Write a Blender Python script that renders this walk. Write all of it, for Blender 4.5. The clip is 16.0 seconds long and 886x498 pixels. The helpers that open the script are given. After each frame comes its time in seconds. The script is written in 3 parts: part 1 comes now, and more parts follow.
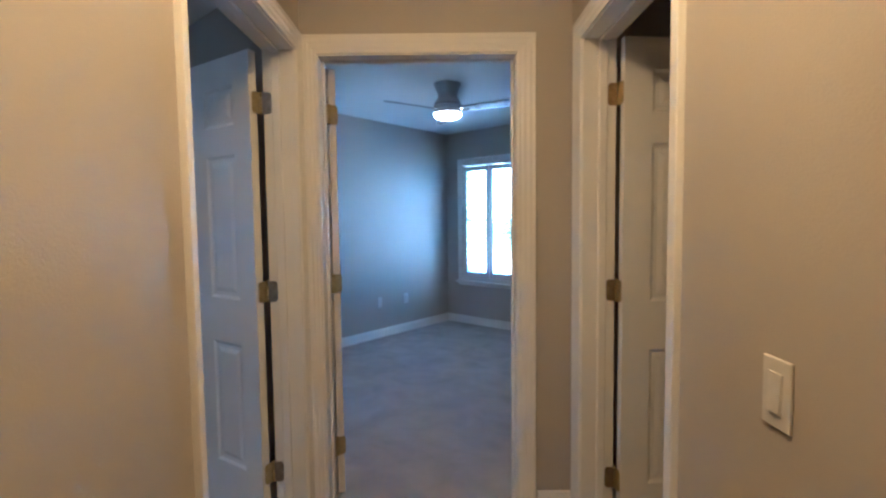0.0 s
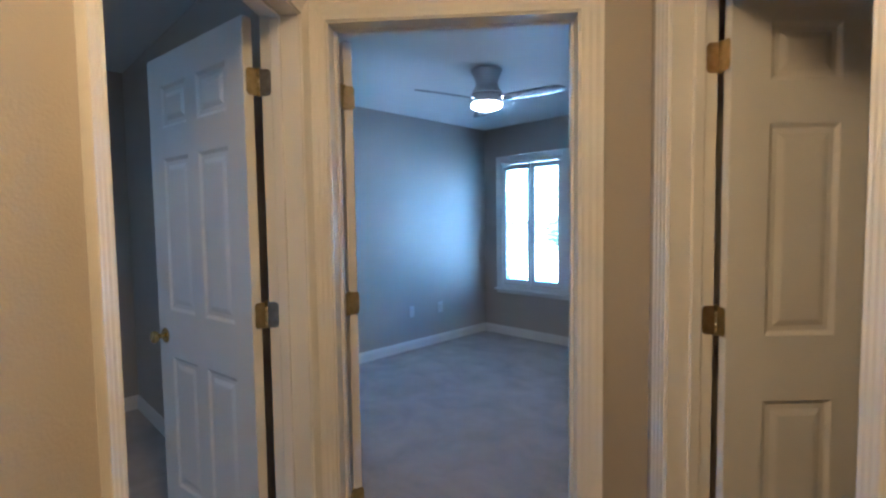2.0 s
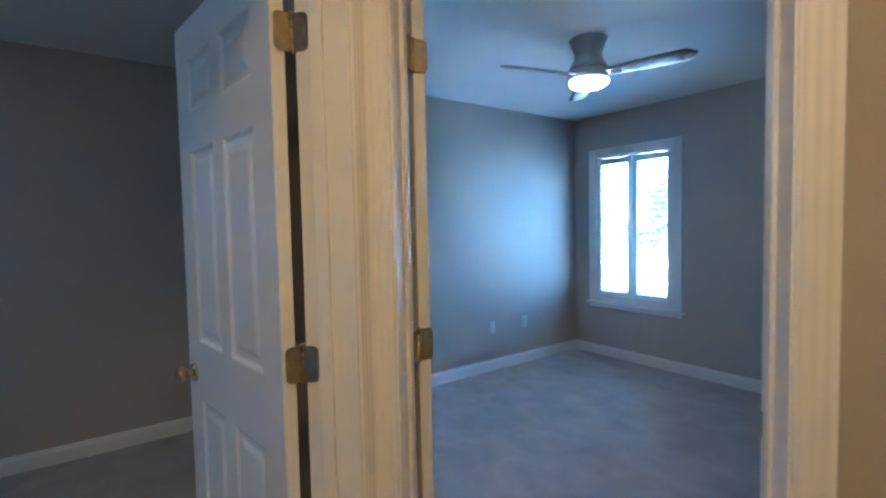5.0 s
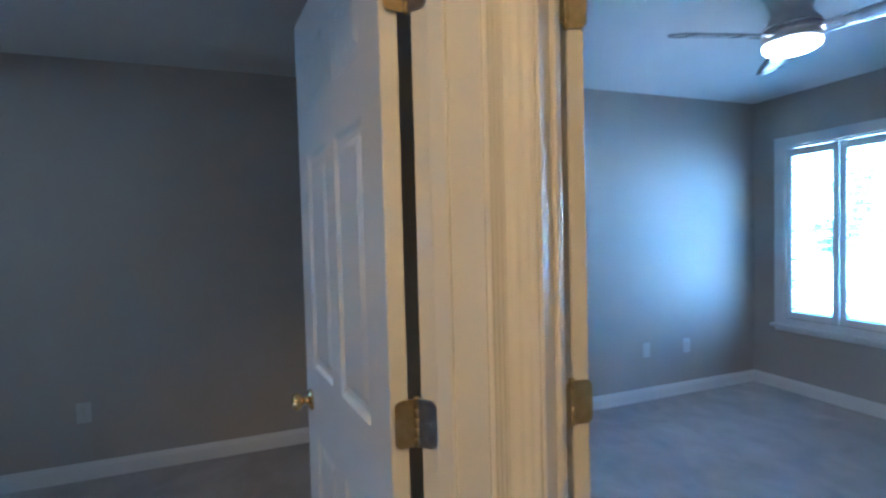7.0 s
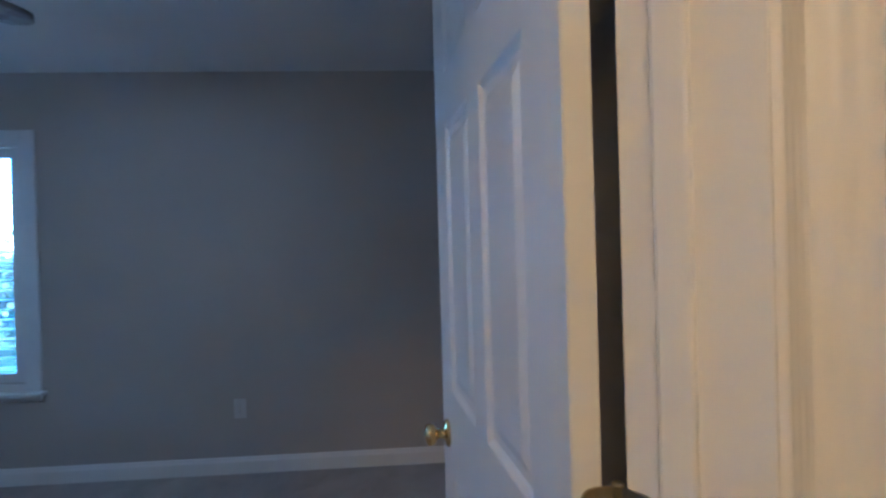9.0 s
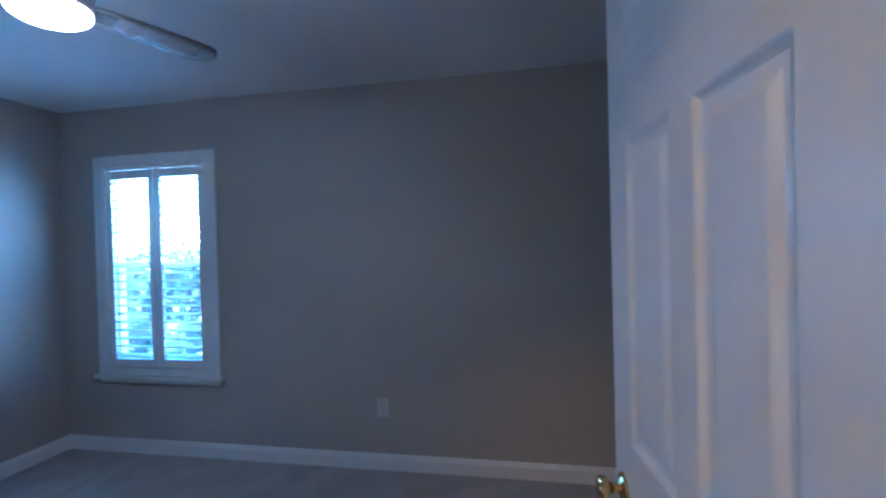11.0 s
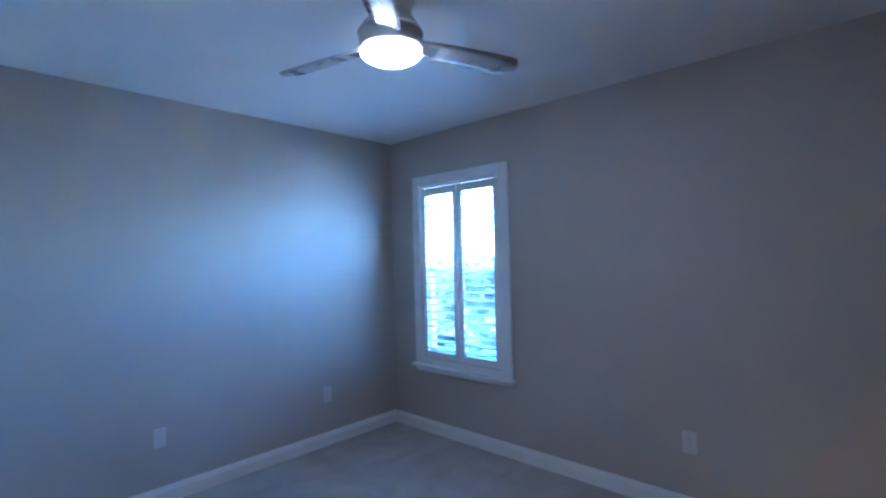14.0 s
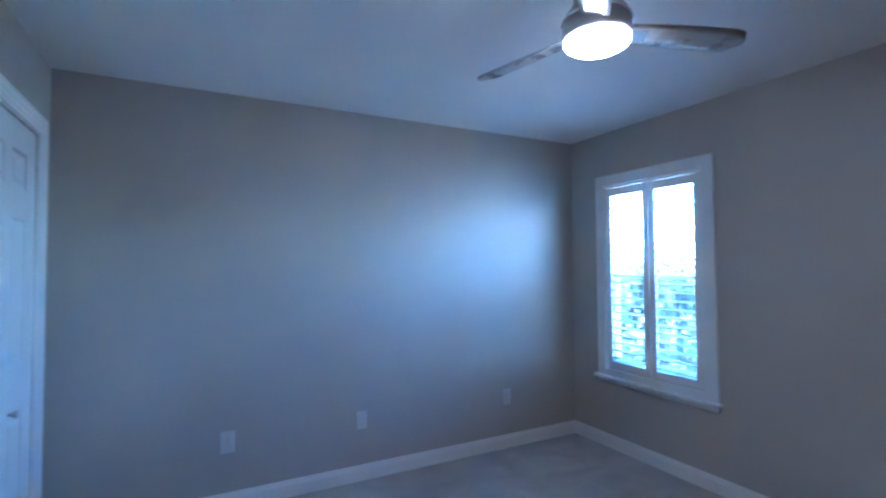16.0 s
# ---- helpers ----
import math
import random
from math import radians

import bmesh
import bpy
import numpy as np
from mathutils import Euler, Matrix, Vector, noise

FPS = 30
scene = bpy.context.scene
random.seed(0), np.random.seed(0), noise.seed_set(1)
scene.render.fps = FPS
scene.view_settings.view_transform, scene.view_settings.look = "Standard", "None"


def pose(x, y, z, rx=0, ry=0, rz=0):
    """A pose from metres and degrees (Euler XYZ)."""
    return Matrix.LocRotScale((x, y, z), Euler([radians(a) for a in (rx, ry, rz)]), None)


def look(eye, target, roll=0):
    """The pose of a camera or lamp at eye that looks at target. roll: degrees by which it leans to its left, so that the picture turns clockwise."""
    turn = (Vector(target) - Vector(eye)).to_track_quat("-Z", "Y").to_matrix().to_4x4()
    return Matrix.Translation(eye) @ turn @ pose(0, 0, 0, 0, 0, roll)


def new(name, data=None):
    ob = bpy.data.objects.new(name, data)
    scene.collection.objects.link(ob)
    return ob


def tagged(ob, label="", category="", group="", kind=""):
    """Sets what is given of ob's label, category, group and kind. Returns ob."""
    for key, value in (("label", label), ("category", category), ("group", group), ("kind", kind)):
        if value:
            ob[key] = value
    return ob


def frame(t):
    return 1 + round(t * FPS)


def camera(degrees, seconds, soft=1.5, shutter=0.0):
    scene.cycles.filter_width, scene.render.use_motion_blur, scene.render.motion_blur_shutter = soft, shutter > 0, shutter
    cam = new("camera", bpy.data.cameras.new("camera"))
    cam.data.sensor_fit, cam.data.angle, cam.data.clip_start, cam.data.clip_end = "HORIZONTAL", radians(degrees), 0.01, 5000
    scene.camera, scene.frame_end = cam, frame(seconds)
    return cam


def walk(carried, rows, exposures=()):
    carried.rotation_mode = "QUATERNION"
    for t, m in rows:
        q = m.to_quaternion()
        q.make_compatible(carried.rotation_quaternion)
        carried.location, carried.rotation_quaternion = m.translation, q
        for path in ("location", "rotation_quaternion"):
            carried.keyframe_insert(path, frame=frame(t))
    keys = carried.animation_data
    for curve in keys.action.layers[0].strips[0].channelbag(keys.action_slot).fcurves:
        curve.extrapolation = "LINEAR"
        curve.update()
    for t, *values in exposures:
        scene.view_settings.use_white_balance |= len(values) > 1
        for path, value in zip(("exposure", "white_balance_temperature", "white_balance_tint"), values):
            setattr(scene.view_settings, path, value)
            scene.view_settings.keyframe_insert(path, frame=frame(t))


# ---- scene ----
cam = camera(85.7, 16.0, soft=2.4, shutter=0.5)
EXPOSURES = [(0.0, 5.37, 4230, 6), (3.0, 5.38, 4220, 4), (5.5, 5.52, 4140, 2), (7.5, 5.58, 4080, 4), (9.0, 5.65, 3960, 8), (12.0, 5.84, 3970, 13), (14.0, 6.08, 4100, 15), (16.0, 6.14, 4250, 14)]
FAN_GLOW, HALL_GLOW = 0.88, 2.7
PATH = [
    (0, (1.845, 3.624, 1.337), (3.358, 4.926, 1.214), -0.7),
    (0.5, (1.932, 3.696, 1.345), (3.422, 5.024, 1.225), -0.7),
    (1, (2.011, 3.763, 1.352), (3.475, 5.121, 1.234), -0.7),
    (1.5, (2.09, 3.838, 1.351), (3.528, 5.224, 1.235), -0.7),
    (2, (2.164, 3.918, 1.354), (3.575, 5.33, 1.238), -0.8),
    (2.5, (2.228, 3.995, 1.362), (3.614, 5.433, 1.246), -0.9),
    (3, (2.282, 4.079, 1.367), (3.638, 5.546, 1.256), -0.8),
    (5.5, (2.544, 4.453, 1.373), (3.627, 6.132, 1.279), -1.3),
    (6, (2.59, 4.531, 1.382), (3.551, 6.283, 1.299), -1.4),
    (6.5, (2.62, 4.601, 1.39), (3.446, 6.421, 1.314), -1.5),
    (7, (2.642, 4.673, 1.388), (3.327, 6.551, 1.32), -1.5),
    (7.5, (2.653, 4.771, 1.374), (3.208, 6.691, 1.314), -1.6),
    (8, (2.66, 4.841, 1.372), (3.08, 6.796, 1.323), -1.6),
    (8.5, (2.657, 4.912, 1.372), (2.948, 6.89, 1.332), -1.6),
    (9, (2.677, 5.013, 1.345), (2.799, 7.009, 1.334), -1.6),
    (11.5, (2.539, 5.109, 1.433), (2.009, 7.037, 1.412), -1.6),
    (12, (2.508, 5.119, 1.392), (1.801, 6.989, 1.405), -1.6),
    (12.5, (2.489, 5.149, 1.384), (1.593, 6.937, 1.413), -1.5),
    (13, (2.467, 5.161, 1.409), (1.402, 6.854, 1.435), -1.5),
    (13.5, (2.441, 5.191, 1.428), (1.219, 6.774, 1.453), -1.6),
    (14, (2.407, 5.19, 1.425), (1.046, 6.656, 1.461), -1.4),
    (14.5, (2.387, 5.182, 1.415), (0.896, 6.514, 1.465), -1.1),
    (15, (2.352, 5.164, 1.421), (0.754, 6.367, 1.476), -0.9),
    (15.5, (2.32, 5.152, 1.423), (0.63, 6.219, 1.481), -0.6),
    (16, (2.283, 5.113, 1.414), (0.515, 6.046, 1.48), -0.4),
]
walk(cam, [(t, look(eye, target, roll)) for t, eye, target, roll in PATH], EXPOSURES)

# ---- world, sun, large lights ----
world = bpy.data.worlds.new("daylight")
scene.world = world
world.use_nodes = True
wn = world.node_tree
sky = wn.nodes.new("ShaderNodeTexSky")
sky.sky_type = "NISHITA"
sky.sun_disc = False
sky.sun_elevation = radians(65)
sky.sun_rotation = radians(215)
sky.dust_density = 0.4
sky.ozone_density = 6.0
sky.air_density = 1.2
tint = wn.nodes.new("ShaderNodeMix")
tint.data_type, tint.blend_type = "RGBA", "MULTIPLY"
tint.inputs[0].default_value = 1.0
tint.inputs[7].default_value = (0.79, 1.03, 1.10, 1)
wn.links.new(sky.outputs[0], tint.inputs[6])
wn.links.new(tint.outputs[2], wn.nodes["Background"].inputs[0])
wn.nodes["Background"].inputs[1].default_value = 0.15

sun = new("sun", bpy.data.lights.new("sun", "SUN"))
sun.data.energy = 4.2
sun.data.angle = radians(0.53)
sun.data.color = (1.0, 0.95, 0.88)
sun.matrix_world = look((-12, -17, 44.6), (0, 0, 0))

# ---- materials ----
def material(name, base, rough=0.5, metal=0.0):
    m = bpy.data.materials.new(name)
    m.use_nodes = True
    p = m.node_tree.nodes["Principled BSDF"]
    p.inputs["Base Color"].default_value = (*base, 1)
    p.inputs["Roughness"].default_value = rough
    p.inputs["Metallic"].default_value = metal
    return m, m.node_tree, p


def mottled(nt, p, a, b, scale, detail=4.0, lo=0.35, hi=0.65, warp=None):
    """Two tones mixed by a noise."""
    co = nt.nodes.new("ShaderNodeTexCoord")
    n = nt.nodes.new("ShaderNodeTexNoise")
    n.inputs["Scale"].default_value = scale
    n.inputs["Detail"].default_value = detail
    src = co.outputs["Object"]
    if warp:
        mp = nt.nodes.new("ShaderNodeMapping")
        mp.inputs["Scale"].default_value = warp
        nt.links.new(src, mp.inputs[0])
        src = mp.outputs[0]
    nt.links.new(src, n.inputs["Vector"])
    r = nt.nodes.new("ShaderNodeValToRGB")
    r.color_ramp.elements[0].position, r.color_ramp.elements[1].position = lo, hi
    r.color_ramp.elements[0].color, r.color_ramp.elements[1].color = (*a, 1), (*b, 1)
    nt.links.new(n.outputs[0], r.inputs[0])
    nt.links.new(r.outputs[0], p.inputs["Base Color"])
    return r


def bumped(nt, p, layers):
    """Layers of (scale, distance in metres, detail), stacked as bump."""
    co = nt.nodes.new("ShaderNodeTexCoord")
    last = None
    for scale, dist, detail in layers:
        n = nt.nodes.new("ShaderNodeTexNoise")
        n.inputs["Scale"].default_value = scale
        n.inputs["Detail"].default_value = detail
        nt.links.new(co.outputs["Object"], n.inputs["Vector"])
        b = nt.nodes.new("ShaderNodeBump")
        b.inputs["Strength"].default_value = 1.0
        b.inputs["Distance"].default_value = dist
        nt.links.new(n.outputs[0], b.inputs["Height"])
        if last:
            nt.links.new(last.outputs[0], b.inputs["Normal"])
        last = b
    nt.links.new(last.outputs[0], p.inputs["Normal"])


def rough_varies(nt, p, lo, hi, scale):
    co = nt.nodes.new("ShaderNodeTexCoord")
    n = nt.nodes.new("ShaderNodeTexNoise")
    n.inputs["Scale"].default_value = scale
    n.inputs["Detail"].default_value = 5
    nt.links.new(co.outputs["Object"], n.inputs["Vector"])
    r = nt.nodes.new("ShaderNodeMapRange")
    r.inputs["To Min"].default_value, r.inputs["To Max"].default_value = lo, hi
    nt.links.new(n.outputs[0], r.inputs[0])
    nt.links.new(r.outputs[0], p.inputs["Roughness"])


WALL, nt, p = material("greige_wall_paint", (0.47, 0.43, 0.375), 0.5)
mottled(nt, p, (0.44, 0.401, 0.348), (0.468, 0.429, 0.376), 1.3)
bumped(nt, p, [(170, 0.0007, 2), (3.0, 0.004, 2)])
rough_varies(nt, p, 0.42, 0.6, 2.5)

CEIL, nt, p = material("flat_ceiling_paint", (0.72, 0.71, 0.69), 0.9)
mottled(nt, p, (0.79, 0.78, 0.76), (0.83, 0.82, 0.80), 1.1)
bumped(nt, p, [(140, 0.0008, 3)])

TRIM, nt, p = material("gloss_trim_paint", (0.78, 0.76, 0.72), 0.25)
mottled(nt, p, (0.775, 0.755, 0.72), (0.805, 0.785, 0.75), 3)
bumped(nt, p, [(45, 0.00006, 2)])
rough_varies(nt, p, 0.44, 0.54, 8)

DOOR, nt, p = material("satin_door_paint", (0.78, 0.765, 0.73), 0.35)
mottled(nt, p, (0.755, 0.74, 0.705), (0.795, 0.78, 0.75), 4)
bumped(nt, p, [(70, 0.00008, 3)])
rough_varies(nt, p, 0.3, 0.46, 7)

GRAIN, nt, p = material("raw_gap_wood", (0.05, 0.035, 0.025), 0.8)
mottled(nt, p, (0.04, 0.028, 0.02), (0.06, 0.042, 0.03), 12)

CARPET, nt, p = material("grey_brown_cut_pile_carpet", (0.22, 0.195, 0.18), 1.0)
p.inputs["Sheen Weight"].default_value = 0.25
p.inputs["Sheen Roughness"].default_value = 0.6
co = nt.nodes.new("ShaderNodeTexCoord")
fine = nt.nodes.new("ShaderNodeTexNoise")
fine.inputs["Scale"].default_value, fine.inputs["Detail"].default_value = 210, 3
nap = nt.nodes.new("ShaderNodeTexNoise")
nap.inputs["Scale"].default_value, nap.inputs["Detail"].default_value, nap.inputs["Distortion"].default_value = 3.6, 5, 0.9
turned = nt.nodes.new("ShaderNodeMapping")
turned.inputs["Rotation"].default_value = (0, 0, radians(24))
turned.inputs["Scale"].default_value = (2.4, 1.1, 1)
strokes = nt.nodes.new("ShaderNodeTexNoise")
strokes.inputs["Scale"].default_value, strokes.inputs["Detail"].default_value, strokes.inputs["Distortion"].default_value = 1.6, 3, 1.2
nt.links.new(co.outputs["Object"], fine.inputs["Vector"])
nt.links.new(co.outputs["Object"], nap.inputs["Vector"])
nt.links.new(co.outputs["Object"], turned.inputs[0])
nt.links.new(turned.outputs[0], strokes.inputs["Vector"])
add1 = nt.nodes.new("ShaderNodeMath")
add1.operation = "MULTIPLY_ADD"
add1.inputs[1].default_value = 0.7
nt.links.new(strokes.outputs[0], add1.inputs[0])
nt.links.new(nap.outputs[0], add1.inputs[2])
add2 = nt.nodes.new("ShaderNodeMath")
add2.operation = "MULTIPLY_ADD"
add2.inputs[1].default_value = 0.7
nt.links.new(fine.outputs[0], add2.inputs[0])
nt.links.new(add1.outputs[0], add2.inputs[2])
ramp = nt.nodes.new("ShaderNodeValToRGB")
ramp.color_ramp.elements[0].position, ramp.color_ramp.elements[1].position = 0.50, 0.92
ramp.color_ramp.elements[0].color, ramp.color_ramp.elements[1].color = (0.30, 0.274, 0.254, 1), (0.51, 0.468, 0.436, 1)
scl = nt.nodes.new("ShaderNodeMath")
scl.operation = "MULTIPLY"
scl.inputs[1].default_value = 0.6
nt.links.new(add2.outputs[0], scl.inputs[0])
nt.links.new(scl.outputs[0], ramp.inputs[0])
nt.links.new(ramp.outputs[0], p.inputs["Base Color"])
bumped(nt, p, [(230, 0.006, 3), (35, 0.006, 3)])

BRASS, nt, p = material("aged_brass", (0.58, 0.49, 0.26), 0.42, 1.0)
mottled(nt, p, (0.43, 0.36, 0.18), (0.55, 0.46, 0.25), 40)
rough_varies(nt, p, 0.36, 0.5, 60)
# darker copy of the brass: shade on the right door's hinges, put into colour
SHADED_BRASS, nt, p = material("shaded_brass", (0.34, 0.25, 0.13), 0.5, 1.0)
mottled(nt, p, (0.30, 0.22, 0.11), (0.40, 0.30, 0.16), 45)
STEEL, nt, p = material("dull_nickel_hinge", (0.40, 0.37, 0.32), 0.42, 1.0)
mottled(nt, p, (0.34, 0.31, 0.27), (0.44, 0.41, 0.36), 45)
KNOB, nt, p = material("polished_brass", (0.66, 0.49, 0.20), 0.14, 1.0)
rough_varies(nt, p, 0.1, 0.22, 30)
PLATE, nt, p = material("white_plastic", (0.74, 0.73, 0.70), 0.35)
mottled(nt, p, (0.60, 0.58, 0.54), (0.64, 0.62, 0.58), 30)
SLOT, nt, p = material("dark_slot", (0.03, 0.03, 0.03), 0.7)
SHUTTER, nt, p = material("white_shutter_paint", (0.78, 0.78, 0.77), 0.38)
mottled(nt, p, (0.76, 0.76, 0.75), (0.80, 0.80, 0.79), 9)
rough_varies(nt, p, 0.32, 0.45, 10)
NICKEL, nt, p = material("brushed_nickel", (0.56, 0.54, 0.52), 0.42, 0.35)
bumped(nt, p, [(400, 0.0001, 2)])
rough_varies(nt, p, 0.28, 0.42, 18)
CHROME, nt, p = material("bright_chrome_ring", (0.85, 0.84, 0.82), 0.12, 1.0)
BLADE, nt, p = material("silver_fan_blade", (0.30, 0.285, 0.27), 0.28)
mottled(nt, p, (0.27, 0.255, 0.24), (0.34, 0.325, 0.31), 3, warp=(1, 14, 1))
rough_varies(nt, p, 0.22, 0.34, 9)
BOWL, nt, p = material("lit_frosted_glass", (0.9, 0.88, 0.84), 0.4)
p.inputs["Emission Color"].default_value = (1.0, 0.90, 0.78, 1)
p.inputs["Emission Strength"].default_value = FAN_GLOW
HALLBOWL, nt, p = material("lit_hall_glass", (0.9, 0.86, 0.78), 0.4)
p.inputs["Emission Color"].default_value = (1.0, 0.51, 0.15, 1)
p.inputs["Emission Strength"].default_value = HALL_GLOW
GLASS, nt, p = material("window_glass", (1, 1, 1), 0.0)
p.inputs["Transmission Weight"].default_value = 1.0
p.inputs["IOR"].default_value = 1.45
VINYL, nt, p = material("white_vinyl", (0.75, 0.75, 0.74), 0.4)
mottled(nt, p, (0.73, 0.73, 0.72), (0.77, 0.77, 0.76), 8)
LAWN, nt, p = material("lawn", (0.10, 0.13, 0.05), 0.95)
mottled(nt, p, (0.07, 0.10, 0.035), (0.14, 0.16, 0.07), 0.8, 6)
bumped(nt, p, [(12, 0.05, 4)])
FENCE, nt, p = material("weathered_fence_wood", (0.30, 0.25, 0.20), 0.85)
mottled(nt, p, (0.24, 0.20, 0.165), (0.36, 0.31, 0.26), 4, warp=(1, 1, 0.12))
bumped(nt, p, [(60, 0.002, 3)])
BARK, nt, p = material("bark", (0.13, 0.095, 0.07), 0.95)
mottled(nt, p, (0.09, 0.065, 0.05), (0.17, 0.13, 0.10), 6, warp=(1, 1, 0.2))
bumped(nt, p, [(14, 0.03, 4)])
LEAF, nt, p = material("leaves", (0.06, 0.10, 0.04), 0.6)
mottled(nt, p, (0.04, 0.065, 0.03), (0.09, 0.12, 0.05), 2.5)
# half-clear grey, added to dim what shows through a lower sash
DIM_SCREEN, nt, p = material("dimming_screen", (0.16, 0.16, 0.17), 0.8)
clear = nt.nodes.new("ShaderNodeBsdfTransparent")
both = nt.nodes.new("ShaderNodeMixShader")
both.inputs[0].default_value = 0.5
nt.links.new(clear.outputs[0], both.inputs[1])
nt.links.new(p.outputs[0], both.inputs[2])
nt.links.new(both.outputs[0], nt.nodes["Material Output"].inputs["Surface"])
# pale tone of the unseen ground that reflects sun up to the ceilings
BOUNCE_GROUND, nt, p = material("pale_bounce_ground", (0.5, 0.52, 0.48), 0.85)
mottled(nt, p, (0.54, 0.56, 0.53), (0.62, 0.64, 0.61), 0.9)
bumped(nt, p, [(40, 0.003, 4)])
# dark tone of the unseen slab that keeps sun off the rooms
SUN_BLOCK, nt, p = material("sun_block_slab", (0.12, 0.11, 0.10), 0.9)
mottled(nt, p, (0.09, 0.085, 0.08), (0.15, 0.14, 0.13), 5)

# ---- mesh helpers ----
def box(bm, x0, x1, y0, y1, z0, z1):
    v = [bm.verts.new((x, y, z)) for z in (z0, z1) for x, y in ((x0, y0), (x1, y0), (x1, y1), (x0, y1))]
    for f in ((3, 2, 1, 0), (4, 5, 6, 7), (0, 1, 5, 4), (1, 2, 6, 5), (2, 3, 7, 6), (3, 0, 4, 7)):
        bm.faces.new([v[i] for i in f])
    return v


def boxes(*rows, bevel=0.0):
    bm = bmesh.new()
    for r in rows:
        box(bm, *r)
    if bevel:
        bmesh.ops.bevel(bm, geom=bm.edges[:], offset=bevel, segments=2, affect="EDGES", profile=0.5)
    return bm


def lathe(profile, steps=40, smooth=True):
    """Turn a profile of (radius, height) about z."""
    bm = bmesh.new()
    rings = []
    for r, z in profile:
        if r < 1e-6:
            rings.append([bm.verts.new((0, 0, z))])
        else:
            rings.append([bm.verts.new((r * math.cos(2 * math.pi * k / steps), r * math.sin(2 * math.pi * k / steps), z)) for k in range(steps)])
    for a, b in zip(rings, rings[1:]):
        for k in range(steps):
            q = [a[k % len(a)], a[(k + 1) % steps % len(a)], b[(k + 1) % steps % len(b)], b[k % len(b)]]
            q = [v for i, v in enumerate(q) if v not in q[:i]]
            if len(q) > 2:
                bm.faces.new(q).smooth = smooth
    bmesh.ops.recalc_face_normals(bm, faces=bm.faces[:])
    return bm


def prism(points, z0, z1):
    """A plan polygon raised from z0 to z1."""
    bm = bmesh.new()
    lo = [bm.verts.new((x, y, z0)) for x, y in points]
    hi = [bm.verts.new((x, y, z1)) for x, y in points]
    bm.faces.new(lo[::-1])
    bm.faces.new(hi)
    for k in range(len(points)):
        m = (k + 1) % len(points)
        bm.faces.new((lo[k], lo[m], hi[m], hi[k]))
    bmesh.ops.recalc_face_normals(bm, faces=bm.faces[:])
    return bm


def mesh_of(bm, name, mat):
    me = bpy.data.meshes.new(name)
    bm.to_mesh(me)
    bm.free()
    me.materials.append(mat)
    return me


def part(name, bm, mat, parent=None, label="", at=None):
    ob = new(name, bm if isinstance(bm, bpy.types.Mesh) else mesh_of(bm, name, mat))
    if parent:
        ob.parent = parent
    if at:
        ob.matrix_basis = at
    if label:
        ob["label"] = label
    return ob


def thing(name, at, label, category, group="", kind=""):
    ob = new(name)
    ob.empty_display_size = 0.1
    ob.matrix_basis = at
    return tagged(ob, label, category, group, kind)


def wall_mesh(x0, x1, y0, y1, z0, z1, holes):
    """A wall along x from x0 to x1, y0 to y1 thick, with holes (xa, xb, za, zb) cut through."""
    bm = bmesh.new()
    xs = sorted({x0, x1, *[h[0] for h in holes], *[h[1] for h in holes]})
    zs = sorted({z0, z1, *[h[2] for h in holes], *[h[3] for h in holes]})
    solid = {}
    for i in range(len(xs) - 1):
        for k in range(len(zs) - 1):
            cx, cz = (xs[i] + xs[i + 1]) / 2, (zs[k] + zs[k + 1]) / 2
            solid[i, k] = not any(h[0] < cx < h[1] and h[2] < cz < h[3] for h in holes)
    verts = {}

    def vert(x, y, z):
        key = (round(x, 5), round(y, 5), round(z, 5))
        if key not in verts:
            verts[key] = bm.verts.new(key)
        return verts[key]

    for (i, k), s in solid.items():
        if not s:
            continue
        xa, xb, za, zb = xs[i], xs[i + 1], zs[k], zs[k + 1]
        bm.faces.new([vert(xa, y0, za), vert(xb, y0, za), vert(xb, y0, zb), vert(xa, y0, zb)])
        bm.faces.new([vert(xb, y1, za), vert(xa, y1, za), vert(xa, y1, zb), vert(xb, y1, zb)])
        if not solid.get((i - 1, k)):
            bm.faces.new([vert(xa, y1, za), vert(xa, y0, za), vert(xa, y0, zb), vert(xa, y1, zb)])
        if not solid.get((i + 1, k)):
            bm.faces.new([vert(xb, y0, za), vert(xb, y1, za), vert(xb, y1, zb), vert(xb, y0, zb)])
        if not solid.get((i, k - 1)):
            bm.faces.new([vert(xa, y1, za), vert(xb, y1, za), vert(xb, y0, za), vert(xa, y0, za)])
        if not solid.get((i, k + 1)):
            bm.faces.new([vert(xa, y0, zb), vert(xb, y0, zb), vert(xb, y1, zb), vert(xa, y1, zb)])
    return bm


# ---- the plan ----
H = 2.44                      # ceilings
HALL = pose(0, 0, 0, 0, 0, -49)   # hall axes: u across, v ahead
UA, UC, VB = -2.121, -0.949, 5.871  # hall faces of the three door walls
TH = 0.135                    # inner walls
XA, YA = -0.80, 7.987        # left bedroom
XD = 3.015                     # wall between the bedrooms
XB, YB = 6.665, 7.692         # right bedroom
YC = 4.468                      # closet wall
A0, A1 = 4.934, 5.7955        # left door, between its jambs
B0, B1 = -2.044, -1.190      # middle door
C0, C1 = 4.966, 5.7075        # right door
CX0, CX1 = -0.595, 0.865      # closet opening
TOP = 2.045                   # under the head jambs
JT = 0.019


def to_world(u, v):
    q = HALL @ Vector((u, v, 0))
    return (q.x, q.y)


def structure(name, bm, mat, label, category, at=None):
    ob = part(name, bm, mat, None, "", at)
    return tagged(ob, label, category, kind="structure")


